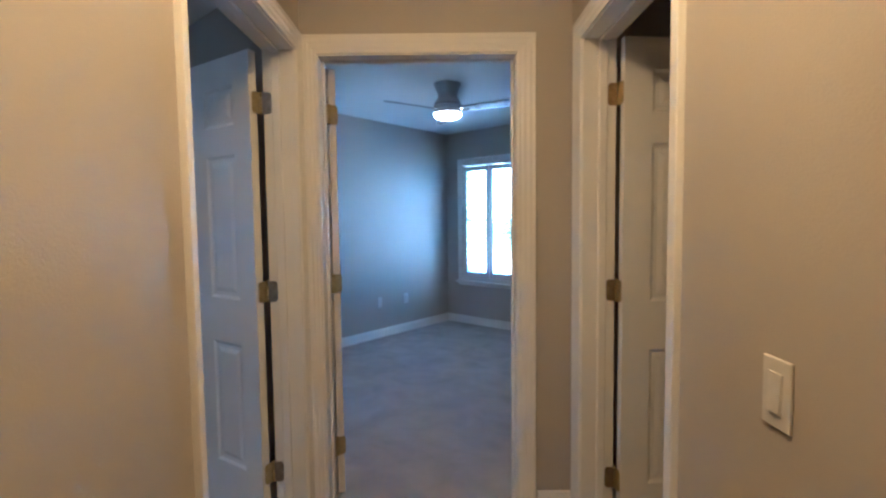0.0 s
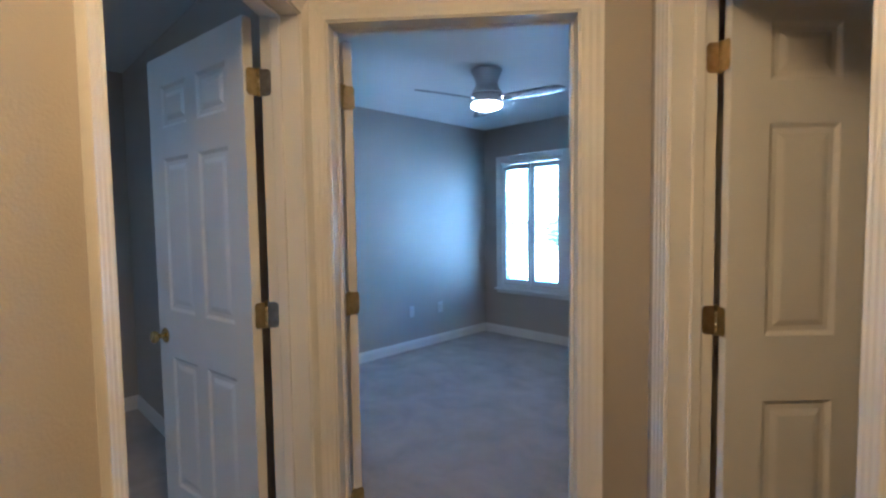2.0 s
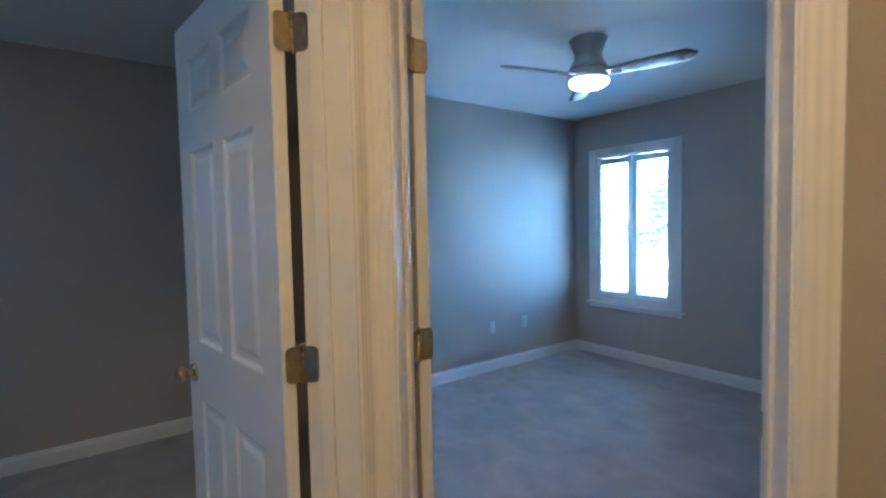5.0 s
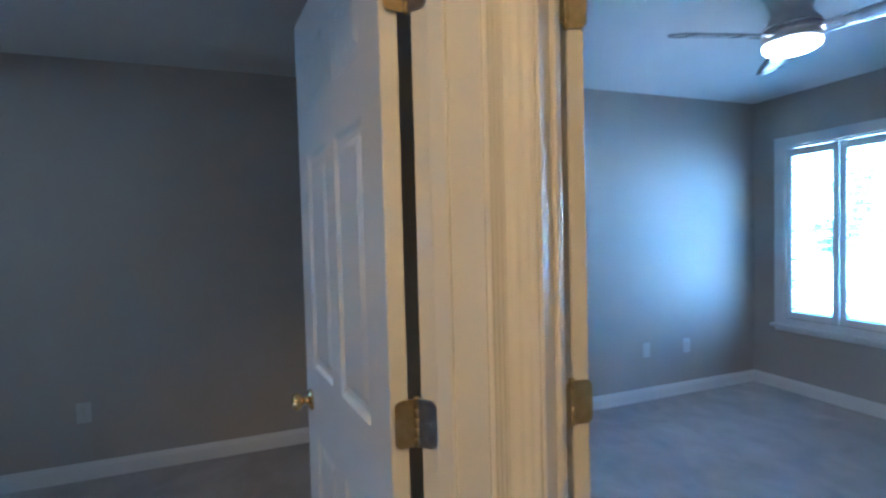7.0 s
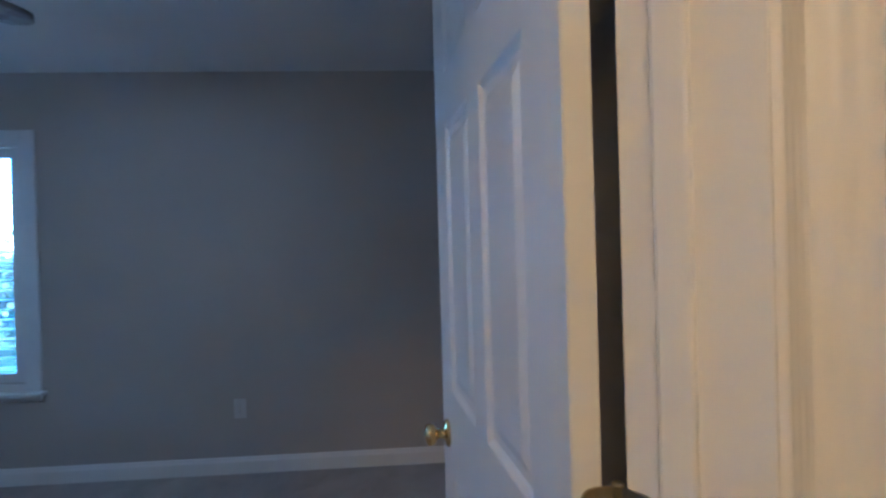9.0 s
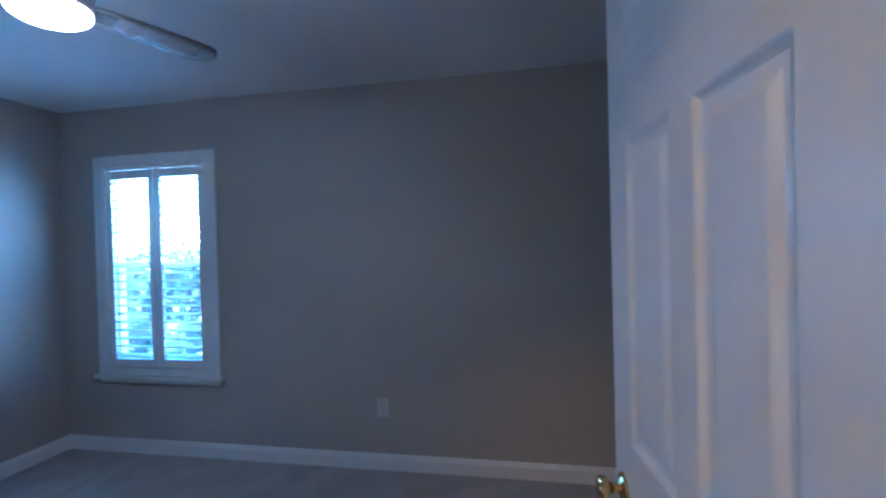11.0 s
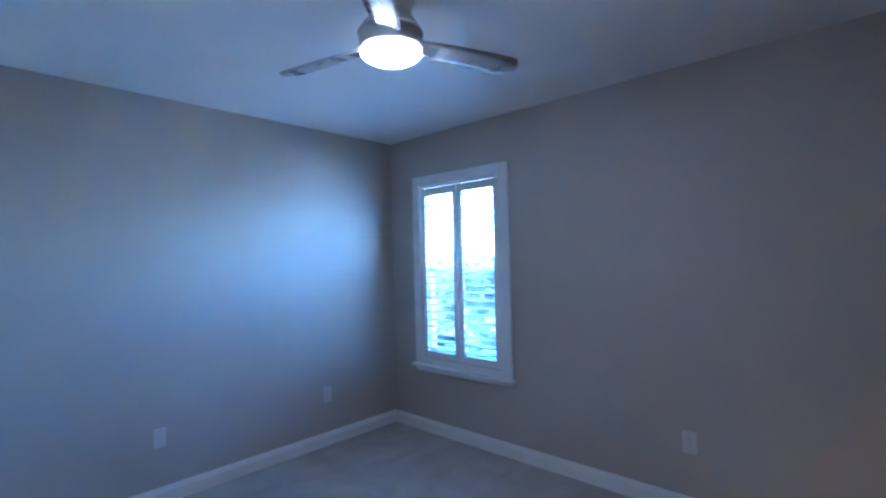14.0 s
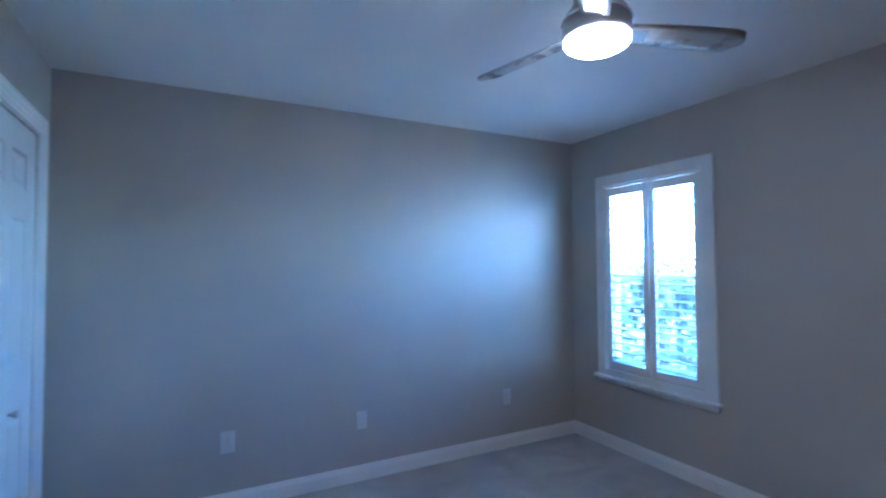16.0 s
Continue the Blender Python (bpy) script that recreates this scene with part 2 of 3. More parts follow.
WIDE = 0.985                  # both windows, across
WZ0, WZ1 = 0.615, 2.035
AXC, BYC = 0.776, 7.011      # window centres: along the north wall, and in y
NORTH_A = pose(XA, YA, 0)     # the two north walls
NORTH_B = pose(XB, YB, 0)

big = [(-1.3, 0.2), (7.2, 0.2), (7.2, 8.4), (-1.3, 8.4)]
structure("floor", prism([(-0.95, 0.6), (6.7, 0.6), (6.7, 8.1), (-0.95, 8.1)], -0.2, 0.0), CARPET, "grey-brown cut-pile carpet with vacuum marks", "carpet")
structure("ceiling", prism(big, H, H + 0.15), CEIL, "flat white painted ceiling", "ceiling")

# outer walls
structure("wall_north_1", wall_mesh(-0.15, XD - XA + TH / 2, 0, 0.15, -3.2, H, [(AXC - 0.45 * WIDE, AXC + 0.45 * WIDE, WZ0, WZ1)]), WALL, "greige painted bedroom wall with a shuttered window", "wall", NORTH_A)
structure("wall_north_2", wall_mesh(XD - XB + TH / 2, 0.15, 0, 0.15, -3.2, H, []), WALL, "greige painted bedroom wall", "wall", NORTH_B)
structure("wall_west", wall_mesh(YC - 0.9, YA, 0, 0.15, -3.2, H, []), WALL, "greige painted bedroom wall", "wall", pose(XA, 0, 0, 0, 0, 90))
structure("wall_east", wall_mesh(0.6, YB, -0.15, 0, -3.2, H, [(BYC - 0.45 * WIDE, BYC + 0.45 * WIDE, WZ0, WZ1)]), WALL, "greige painted bedroom wall with a shuttered window", "wall", pose(XB, 0, 0, 0, 0, 90))
structure("wall_south", wall_mesh(XA - 0.15, XB + 0.15, 0.45, 0.6, -3.2, H, []), WALL, "greige painted wall", "wall")
structure("wall_west_2", wall_mesh(0.6, YC - 0.9, 0, 0.15, -3.2, H, []), WALL, "greige painted wall", "wall", pose(XA, 0, 0, 0, 0, 90))
# inner walls
structure("wall_between", wall_mesh(5.54, YA, -TH, 0, 0, H, []), WALL, "greige painted wall between two bedrooms", "wall", pose(XD, 0, 0, 0, 0, 90))
structure("wall_closet", wall_mesh(XA, 1.62, YC - TH, YC, 0, H, [(CX0 - JT, CX1 + JT, -0.01, TOP + JT)]), WALL, "greige painted wall with a closet opening", "wall")
structure("closet_back", wall_mesh(XA, 1.2, YC - 0.85, YC - 0.75, 0, H, []), WALL, "plain wall inside a closet", "wall")
structure("wall_hall_left", wall_mesh(2.0, VB, 0, TH, 0, H, [(A0 - JT, A1 + JT, -0.01, TOP + JT)]), WALL, "greige hall wall with an open door", "wall", HALL @ pose(UA, 0, 0, 0, 0, 90))
structure("wall_hall_right", wall_mesh(2.0, VB, -TH, 0, 0, H, [(C0 - JT, C1 + JT, -0.01, TOP + JT)]), WALL, "greige hall wall with an open door", "wall", HALL @ pose(UC, 0, 0, 0, 0, 90))
structure("wall_hall_end", wall_mesh(UA - TH, 1.1, VB, VB + TH, 0, H, [(B0 - JT, B1 + JT, -0.01, TOP + JT)]), WALL, "greige wall closing the hall, with an open door", "wall", HALL)
structure("wall_hall_back", wall_mesh(UA - TH, UC + TH, 1.9, 2.0, 0, H, []), WALL, "greige painted wall closing the hall", "wall", HALL)
structure("wall_side_room_1", wall_mesh(UC + TH, 0.20, 4.4, 4.5, 0, H, []), WALL, "greige painted wall of a side room", "wall", HALL)
structure("wall_side_room_2", wall_mesh(4.5, VB, -0.20, -0.10, 0, H, []), WALL, "greige painted wall of a side room", "wall", HALL @ pose(0, 0, 0, 0, 0, 90))


# ---- baseboards ----
def baseboard(x0, y0, x1, y1, base=Matrix()):
    """A moulded board whose back runs from the first point to the second; the room is to its left."""
    prof = [(0, 0), (0.014, 0), (0.014, 0.070), (0.012, 0.078), (0.009, 0.084), (0.007, 0.094), (0.004, 0.099), (0, 0.1)]
    d = Vector((x1 - x0, y1 - y0, 0))
    bm = bmesh.new()
    a = [bm.verts.new((0, w, z)) for w, z in prof]
    b = [bm.verts.new((d.length, w, z)) for w, z in prof]
    for k in range(len(prof)):
        m = (k + 1) % len(prof)
        bm.faces.new((a[k], b[k], b[m], a[m]))
    bm.faces.new(a)
    bm.faces.new(b[::-1])
    bmesh.ops.recalc_face_normals(bm, faces=bm.faces[:])
    structure("baseboard", bm, TRIM, "white moulded baseboard along the wall", "baseboard", base @ pose(x0, y0, 0, 0, 0, math.degrees(math.atan2(d.y, d.x))))


baseboard(XD - XA, 0, 0, 0, NORTH_A)
baseboard(XA, YA, XA, YC)
baseboard(XD, 5.62, XD, YA)
baseboard(0, 0, XD - XB + TH, 0, NORTH_B)
baseboard(XB, 3.3, XB, YB)
baseboard(XD + TH, YB, XD + TH, 5.75)
baseboard(1.60, YC, CX1 + 0.09, YC)
baseboard(UC, 2.0, UC, C0 - 0.093, HALL)
baseboard(UA, A0 - 0.093, UA, 2.0, HALL)
baseboard(UC, VB, B1 + 0.093, VB, HALL)
baseboard(UA - TH, 4.3, UA - TH, A0 - 0.02, HALL)
baseboard(0.10, VB, UC + TH + 0.01, VB, HALL)

# ---- doors ----
CASE = [(0.0, 0.0), (0.0, 0.0065), (0.015, 0.0080)]
CASE += [(w, 0.0082 + 0.0098 * w + 0.0009 * math.sin(2 * math.pi * (3.3 * w + 0.1))) for w in np.linspace(0.04, 0.97, 26)]
CASE += [(0.99, 0.0168), (1.0, 0.0150), (1.0, 0.0)]


def sweep(ends_a, ends_b, soft=True):
    bm = bmesh.new()
    a = [bm.verts.new(q) for q in ends_a]
    b = [bm.verts.new(q) for q in ends_b]
    n = len(a)
    for k in range(n):
        m = (k + 1) % n
        bm.faces.new((a[k], b[k], b[m], a[m])).smooth = soft
    bm.faces.new(a)
    bm.faces.new(b[::-1])
    bmesh.ops.recalc_face_normals(bm, faces=bm.faces[:])
    if soft:
        for e in bm.edges:
            e.smooth = len(e.link_faces) == 2 and e.calc_face_angle(0) < 0.7
    return bm


def casing(parent, x0, x1, z, face, sign, wl, wr, wt, at):
    """Moulded casing round an opening from x0 to x1 and up to z, on a wall face y = face, standing out by sign; with widths left, right, top."""
    x0, x1, z = x0 - 0.006, x1 + 0.006, z + 0.006
    y = [face + sign * d for _, d in CASE]
    part("casing", sweep([(x0 - w * wl, yy, 0) for (w, _), yy in zip(CASE, y)], [(x0 - w * wl, yy, z + w * wt) for (w, _), yy in zip(CASE, y)]), TRIM, parent, "", at)
    part("casing", sweep([(x1 + w * wr, yy, 0) for (w, _), yy in zip(CASE, y)], [(x1 + w * wr, yy, z + w * wt) for (w, _), yy in zip(CASE, y)]), TRIM, parent, "", at)
    part("casing", sweep([(x0 - w * wl, yy, z + w * wt) for (w, _), yy in zip(CASE, y)], [(x1 + w * wr, yy, z + w * wt) for (w, _), yy in zip(CASE, y)]), TRIM, parent, "", at)


def jambs(parent, x0, x1, z, y0, y1, stop0, stop1, at):
    """Jamb boards lining an opening, y0 to y1 deep, with stops from stop0 to stop1."""
    part("jamb", boxes((x0 - JT, x0, y0, y1, 0, z + JT), bevel=0.0015), TRIM, parent, "", at)
    part("jamb", boxes((x1, x1 + JT, y0, y1, 0, z + JT), bevel=0.0015), TRIM, parent, "", at)
    part("jamb", boxes((x0, x1, y0, y1, z, z + JT), bevel=0.0015), TRIM, parent, "", at)
    part("stop", boxes((x0, x0 + 0.012, stop0, stop1, 0, z), bevel=0.0045), TRIM, parent, "", at)
    part("stop", boxes((x1 - 0.012, x1, stop0, stop1, 0, z), bevel=0.0045), TRIM, parent, "", at)
    part("stop", boxes((x0 + 0.012, x1 - 0.012, stop0, stop1, z - 0.012, z), bevel=0.0045), TRIM, parent, "", at)


def ring_face(bm, r0, r1, y0, y1, flip):
    """The frame between two rectangles (x0, x1, z0, z1) at two depths."""
    def corners(r, y):
        return [bm.verts.new((x, y, z)) for x, z in ((r[0], r[2]), (r[1], r[2]), (r[1], r[3]), (r[0], r[3]))]
    a, b = corners(r0, y0), corners(r1, y1)
    for k in range(4):
        m = (k + 1) % 4
        q = (a[k], a[m], b[m], b[k])
        bm.faces.new(q[::-1] if flip else q)


def shrink(r, d):
    return (r[0] + d, r[1] - d, r[2] + d, r[3] - d)


def panel_mesh(w, h):
    """A moulded door panel: its face looks to -y, the surface of the door being y = 0."""
    r = (0, w, 0, h)
    bm = bmesh.new()
    steps = [(0.0, 0.0), (0.004, 0.0015), (0.011, 0.0065), (0.016, 0.0085), (0.030, 0.0085), (0.046, 0.0035), (0.052, 0.0025)]
    for (d0, y0), (d1, y1) in zip(steps, steps[1:]):
        ring_face(bm, shrink(r, d0), shrink(r, d1), y0, y1, False)
    q = shrink(r, steps[-1][0])
    bm.faces.new([bm.verts.new((x, steps[-1][1], z)) for x, z in ((q[0], q[2]), (q[1], q[2]), (q[1], q[3]), (q[0], q[3]))])
    bmesh.ops.remove_doubles(bm, verts=bm.verts[:], dist=1e-5)
    return bm


def slab_mesh(w, h, t, holes):
    """A door leaf lying from x 0 to w, y 0 to t, with panel places left open on both faces, and an inner core."""
    bm = wall_mesh(0, w, 0, t, 0, h, holes)
    bm.normal_update()
    gone = [f for f in bm.faces if abs(f.normal.y) < 0.5 and 0.01 < f.calc_center_median().x < w - 0.01 and 0.01 < f.calc_center_median().z < h - 0.01]
    bmesh.ops.delete(bm, geom=gone, context="FACES")
    edges = [e for e in bm.edges if len(e.link_faces) == 2 and e.calc_face_angle(0) > 1]
    bmesh.ops.bevel(bm, geom=edges, offset=0.0018, segments=2, affect="EDGES")
    return bm


ROWS_Z = [(0.225, 0.790), (0.985, 1.615), (1.735, 1.905)]
KNOB_PROFILE = [(0.0, 0.0), (0.033, 0.0), (0.033, 0.003), (0.028, 0.008), (0.014, 0.011), (0.0115, 0.018), (0.0115, 0.026), (0.017, 0.031),
                (0.024, 0.037), (0.0265, 0.045), (0.0255, 0.052), (0.019, 0.057), (0.008, 0.0595), (0.0, 0.06)]
knob_mesh = mesh_of(lathe(KNOB_PROFILE, 32), "knob", KNOB)


def leaf_bm(w, h, r, t=0.0022):
    """A hinge leaf from x 0 to w, with its two far corners rounded; centred in z."""
    pts = [(0, -h / 2)]
    pts += [(w - r + r * math.sin(a), -h / 2 + r - r * math.cos(a)) for a in np.linspace(0, math.pi / 2, 6)]
    pts += [(w - r + r * math.cos(a), h / 2 - r + r * math.sin(a)) for a in np.linspace(0, math.pi / 2, 6)]
    pts += [(0, h / 2)]
    bm = bmesh.new()
    lo = [bm.verts.new((x, 0, z)) for x, z in pts]
    hi = [bm.verts.new((x, -t, z)) for x, z in pts]
    bm.faces.new(lo)
    bm.faces.new(hi[::-1])
    for k in range(len(pts)):
        m = (k + 1) % len(pts)
        bm.faces.new((lo[k], lo[m], hi[m], hi[k]))
    bmesh.ops.recalc_face_normals(bm, faces=bm.faces[:])
    for sx, sz in ((w * 0.42, -h * 0.33), (w * 0.66, 0.0), (w * 0.42, h * 0.33)):
        lo = [bm.verts.new((sx + 0.0042 * math.cos(a), -t, sz + 0.0042 * math.sin(a))) for a in np.linspace(0, 2 * math.pi, 11)[:-1]]
        hi = [bm.verts.new((sx + 0.0030 * math.cos(a), -t - 0.0007, sz + 0.0030 * math.sin(a))) for a in np.linspace(0, 2 * math.pi, 11)[:-1]]
        for k in range(10):
            bm.faces.new((lo[k], lo[(k + 1) % 10], hi[(k + 1) % 10], hi[k]))
        bm.faces.new(hi)
    return bm


leaf_mesh = mesh_of(leaf_bm(0.041, 0.089, 0.0145), "leaf", BRASS)
leaf_mesh_shaded = mesh_of(leaf_bm(0.041, 0.089, 0.0145), "leaf", SHADED_BRASS)
leaf_mesh_dull = mesh_of(leaf_bm(0.041, 0.089, 0.0145), "leaf", STEEL)
screw_mesh_white = mesh_of(lathe([(0.0, 0.0012), (0.002, 0.0012), (0.0042, 0.0002), (0.0042, 0.0), (0, 0)], 12), "screw", PLATE)
screw_mesh = mesh_of(lathe([(0.0, 0.0012), (0.002, 0.0012), (0.0042, 0.0002), (0.0042, 0.0), (0, 0)], 12), "screw", BRASS)
barrel_bm = lathe([(0, -0.047), (0.004, -0.047), (0.0055, -0.0445), (0.0062, -0.0445), (0.0062, -0.027), (0.0055, -0.0265), (0.0055, -0.0262), (0.0062, -0.0258),
                   (0.0062, -0.0092), (0.0055, -0.0088), (0.0055, -0.0085), (0.0062, -0.008), (0.0062, 0.008), (0.0055, 0.0085), (0.0055, 0.0088),
                   (0.0062, 0.0092), (0.0062, 0.0258), (0.0055, 0.0262), (0.0055, 0.0265), (0.0062, 0.027), (0.0062, 0.0445), (0.007, 0.0445), (0.007, 0.047), (0.004, 0.049), (0, 0.049)], 16)
barrel_mesh = mesh_of(barrel_bm, "barrel", BRASS)
panel_cache = {}


def door_leaf(door, at, side, w=0.762, h=2.028, knobs=True, off=(0.003, 0.008)):
    """The swinging leaf with its pin at the pose at; x runs from the pin along the leaf, and the leaf lies on the side (+1 or -1) of it."""
    t = 0.035
    st, mu = 0.115, 0.078
    pw = (w - 2 * st - mu) / 2
    cols = [(st, st + pw), (st + pw + mu, w - st)]
    holes = [(a, b, z0, z1) for a, b in cols for z0, z1 in ROWS_Z]
    y0 = off[1] if side > 0 else -off[1] - t
    base = at @ pose(off[0], y0, 0.012)
    key = ("slab", w)
    if key not in panel_cache:
        panel_cache[key] = mesh_of(slab_mesh(w, h, t, holes), "leaf_slab", DOOR)
    slab = part("slab", panel_cache[key], DOOR, door, "white six-panel door leaf standing open", base)
    for a, b, z0, z1 in holes:
        k = (round(b - a, 4), round(z1 - z0, 4))
        if k not in panel_cache:
            panel_cache[k] = mesh_of(panel_mesh(*k), "panel", DOOR)
        part("panel", panel_cache[k], DOOR, slab, "", pose(a, 0, z0))
        part("panel", panel_cache[k], DOOR, slab, "", pose(b, t, z0, 0, 0, 180))
    if knobs:
        part("door_knob", knob_mesh, KNOB, slab, "polished brass door knob", pose(w - 0.06, 0, 0.872, 90, 0, 0))
        part("door_knob", knob_mesh, KNOB, slab, "polished brass door knob", pose(w - 0.06, t, 0.872, -90, 0, 0))
        part("latch_plate", boxes((w - 0.0005, w + 0.0012, t / 2 - 0.0125, t / 2 + 0.0125, 0.844, 0.90), bevel=0.0004), BRASS, slab, "brass latch plate")
    return slab


def hinges(door, pin, leaf_angle, jamb_angle, side, jamb_mat):
    """Three butt hinges: pin pose without turn; the angles are those of the two leaves away from the pin."""
    for z in (0.25, 1.04, 1.828):
        hinge = part("hinge", barrel_mesh, BRASS, door, "brass butt hinge with rounded leaves", pin @ pose(0, 0, z))
        hinge.matrix_basis = pin @ pose(0, 0, z)
        for ang, me, off in ((leaf_angle, leaf_mesh, 0.0), (jamb_angle, jamb_mat, 0.0)):
            leaf = part("hinge_leaf", me, BRASS, hinge, "", pose(0, 0, 0, 0, 0, ang) @ pose(0.002, off, 0))


def hall_door(name, label, x0, x1, face, room, hinge_at, swing, place, hinge_side, case_w, stop_w=0.034):
    """A door in a wall that runs along local x; face and room are the wall's two faces in local y."""
    door = thing(name, HALL @ place, label, "door", kind="structure")
    s = 1 if room > face else -1
    casing(door, x0, x1, TOP, face, -s, *case_w, None)
    stop1 = room - s * 0.039
    stop0 = stop1 - s * stop_w
    jambs(door, x0, x1, TOP, *sorted((face - s * 0.001, room - s * 0.001)), *sorted((stop0, stop1)), None)
    return door


# left door: local x along v, local y towards the left bedroom
D1 = hall_door("door_1", "white six-panel door with brass hinges, open into a dark bedroom", A0, A1, 0, TH, A1, 123, pose(UA, 0, 0, 0, 0, 90), 1, (0.046, 0.049, 0.080), 0.036)
D2 = hall_door("door_2", "white six-panel door with brass hinges, open into a bright bedroom", B0, B1, VB, VB + TH, B0, 120, Matrix(), 0, (0.058, 0.078, 0.079))
D3 = hall_door("door_3", "white six-panel door with brass hinges, open into a side room", C0, C1, 0, -TH, C1, 90, pose(UC, 0, 0, 0, 0, 90), 1, (0.056, 0.080, 0.080))


def swing_leaf(door, u, v, turn, side, w, off=(0.003, 0.008)):
    """Hang a leaf with its pin at hall place (u, v), its x axis turned to the given angle in hall axes."""
    inv = door.matrix_basis.inverted()
    door_leaf(door, inv @ HALL @ pose(u, v, 0, 0, 0, turn), side, w, off=off)


OPEN_A, OPEN_B, OPEN_C = 123.5, 128, 95
swing_leaf(D1, UA - TH - 0.008, A1 - 0.0015, -90 - OPEN_A, 1, 0.742, (0.009, 0.013))
hinges(D1, D1.matrix_basis.inverted() @ HALL @ pose(UA - TH - 0.008, A1 - 0.0015, 0), 90 - 90 - OPEN_A, 0, 1, leaf_mesh_dull)
PIN_B = B0 + 0.0105            # this pin stands a little clear of its jamb
swing_leaf(D2, PIN_B, VB + TH + 0.008, OPEN_B, -1, B1 - B0 - 0.020, (0.003, 0.003))
hinges(D2, D2.matrix_basis.inverted() @ HALL @ pose(PIN_B, VB + TH + 0.008, 0), OPEN_B - 90, -90, -1, leaf_mesh)
swing_leaf(D3, UC + TH + 0.008, C1 - 0.0015, -90 + OPEN_C, -1, C1 - C0 - 0.006)
# jamb leaves here take the brass with shade in its colour
hinges(D3, D3.matrix_basis.inverted() @ HALL @ pose(UC + TH + 0.008, C1 - 0.0015, 0), OPEN_C - 180, 180, -1, leaf_mesh_shaded)
part("strike_plate", boxes((B1 - 0.0022, B1 + 0.0005, VB + TH - 0.034, VB + TH - 0.004, 0.855, 0.915), bevel=0.0008), BRASS, D2, "brass strike plate")

# closet door
CL = thing("door_4", pose(0, 0, 0), "white panelled closet door, closed, with a small knob", "door", kind="structure")
casing(CL, CX0, CX1, TOP, YC, 1, 0.082, 0.082, 0.082, None)
part("jamb", boxes((CX0 - JT, CX0, YC - TH, YC + 0.001, 0, TOP + JT), bevel=0.0015), TRIM, CL)
part("jamb", boxes((CX1, CX1 + JT, YC - TH, YC + 0.001, 0, TOP + JT), bevel=0.0015), TRIM, CL)
part("jamb", boxes((CX0, CX1, YC - TH, YC + 0.001, TOP, TOP + JT), bevel=0.0015), TRIM, CL)
for k in range(2):
    leafw = 0.723
    sl = door_leaf(CL, pose(CX0 + 0.002 + k * 0.727, YC - 0.052, 0), 1, leafw, knobs=False)
    part("closet_knob", lathe([(0, 0), (0.008, 0), (0.007, 0.012), (0.015, 0.02), (0.016, 0.027), (0.010, 0.033), (0, 0.034)], 20), PLATE, sl, "small white knob", pose(0.30 if k == 0 else 0.45, 0.035, 0.80, -90, 0, 0))

# ---- windows with shutters ----
louver_cache = {}


def louver_mesh(length):
    """One slat, an ellipse in section, lying along x and open level."""
    key = round(length, 3)
    if key not in louver_cache:
        n = 12
        sec = [(0.0315 * math.cos(2 * math.pi * k / n), 0.0052 * math.sin(2 * math.pi * k / n)) for k in range(n)]
        bm = sweep([(0, a, b) for a, b in sec], [(length, a, b) for a, b in sec])
        louver_cache[key] = mesh_of(bm, "louver", SHUTTER)
    return louver_cache[key]


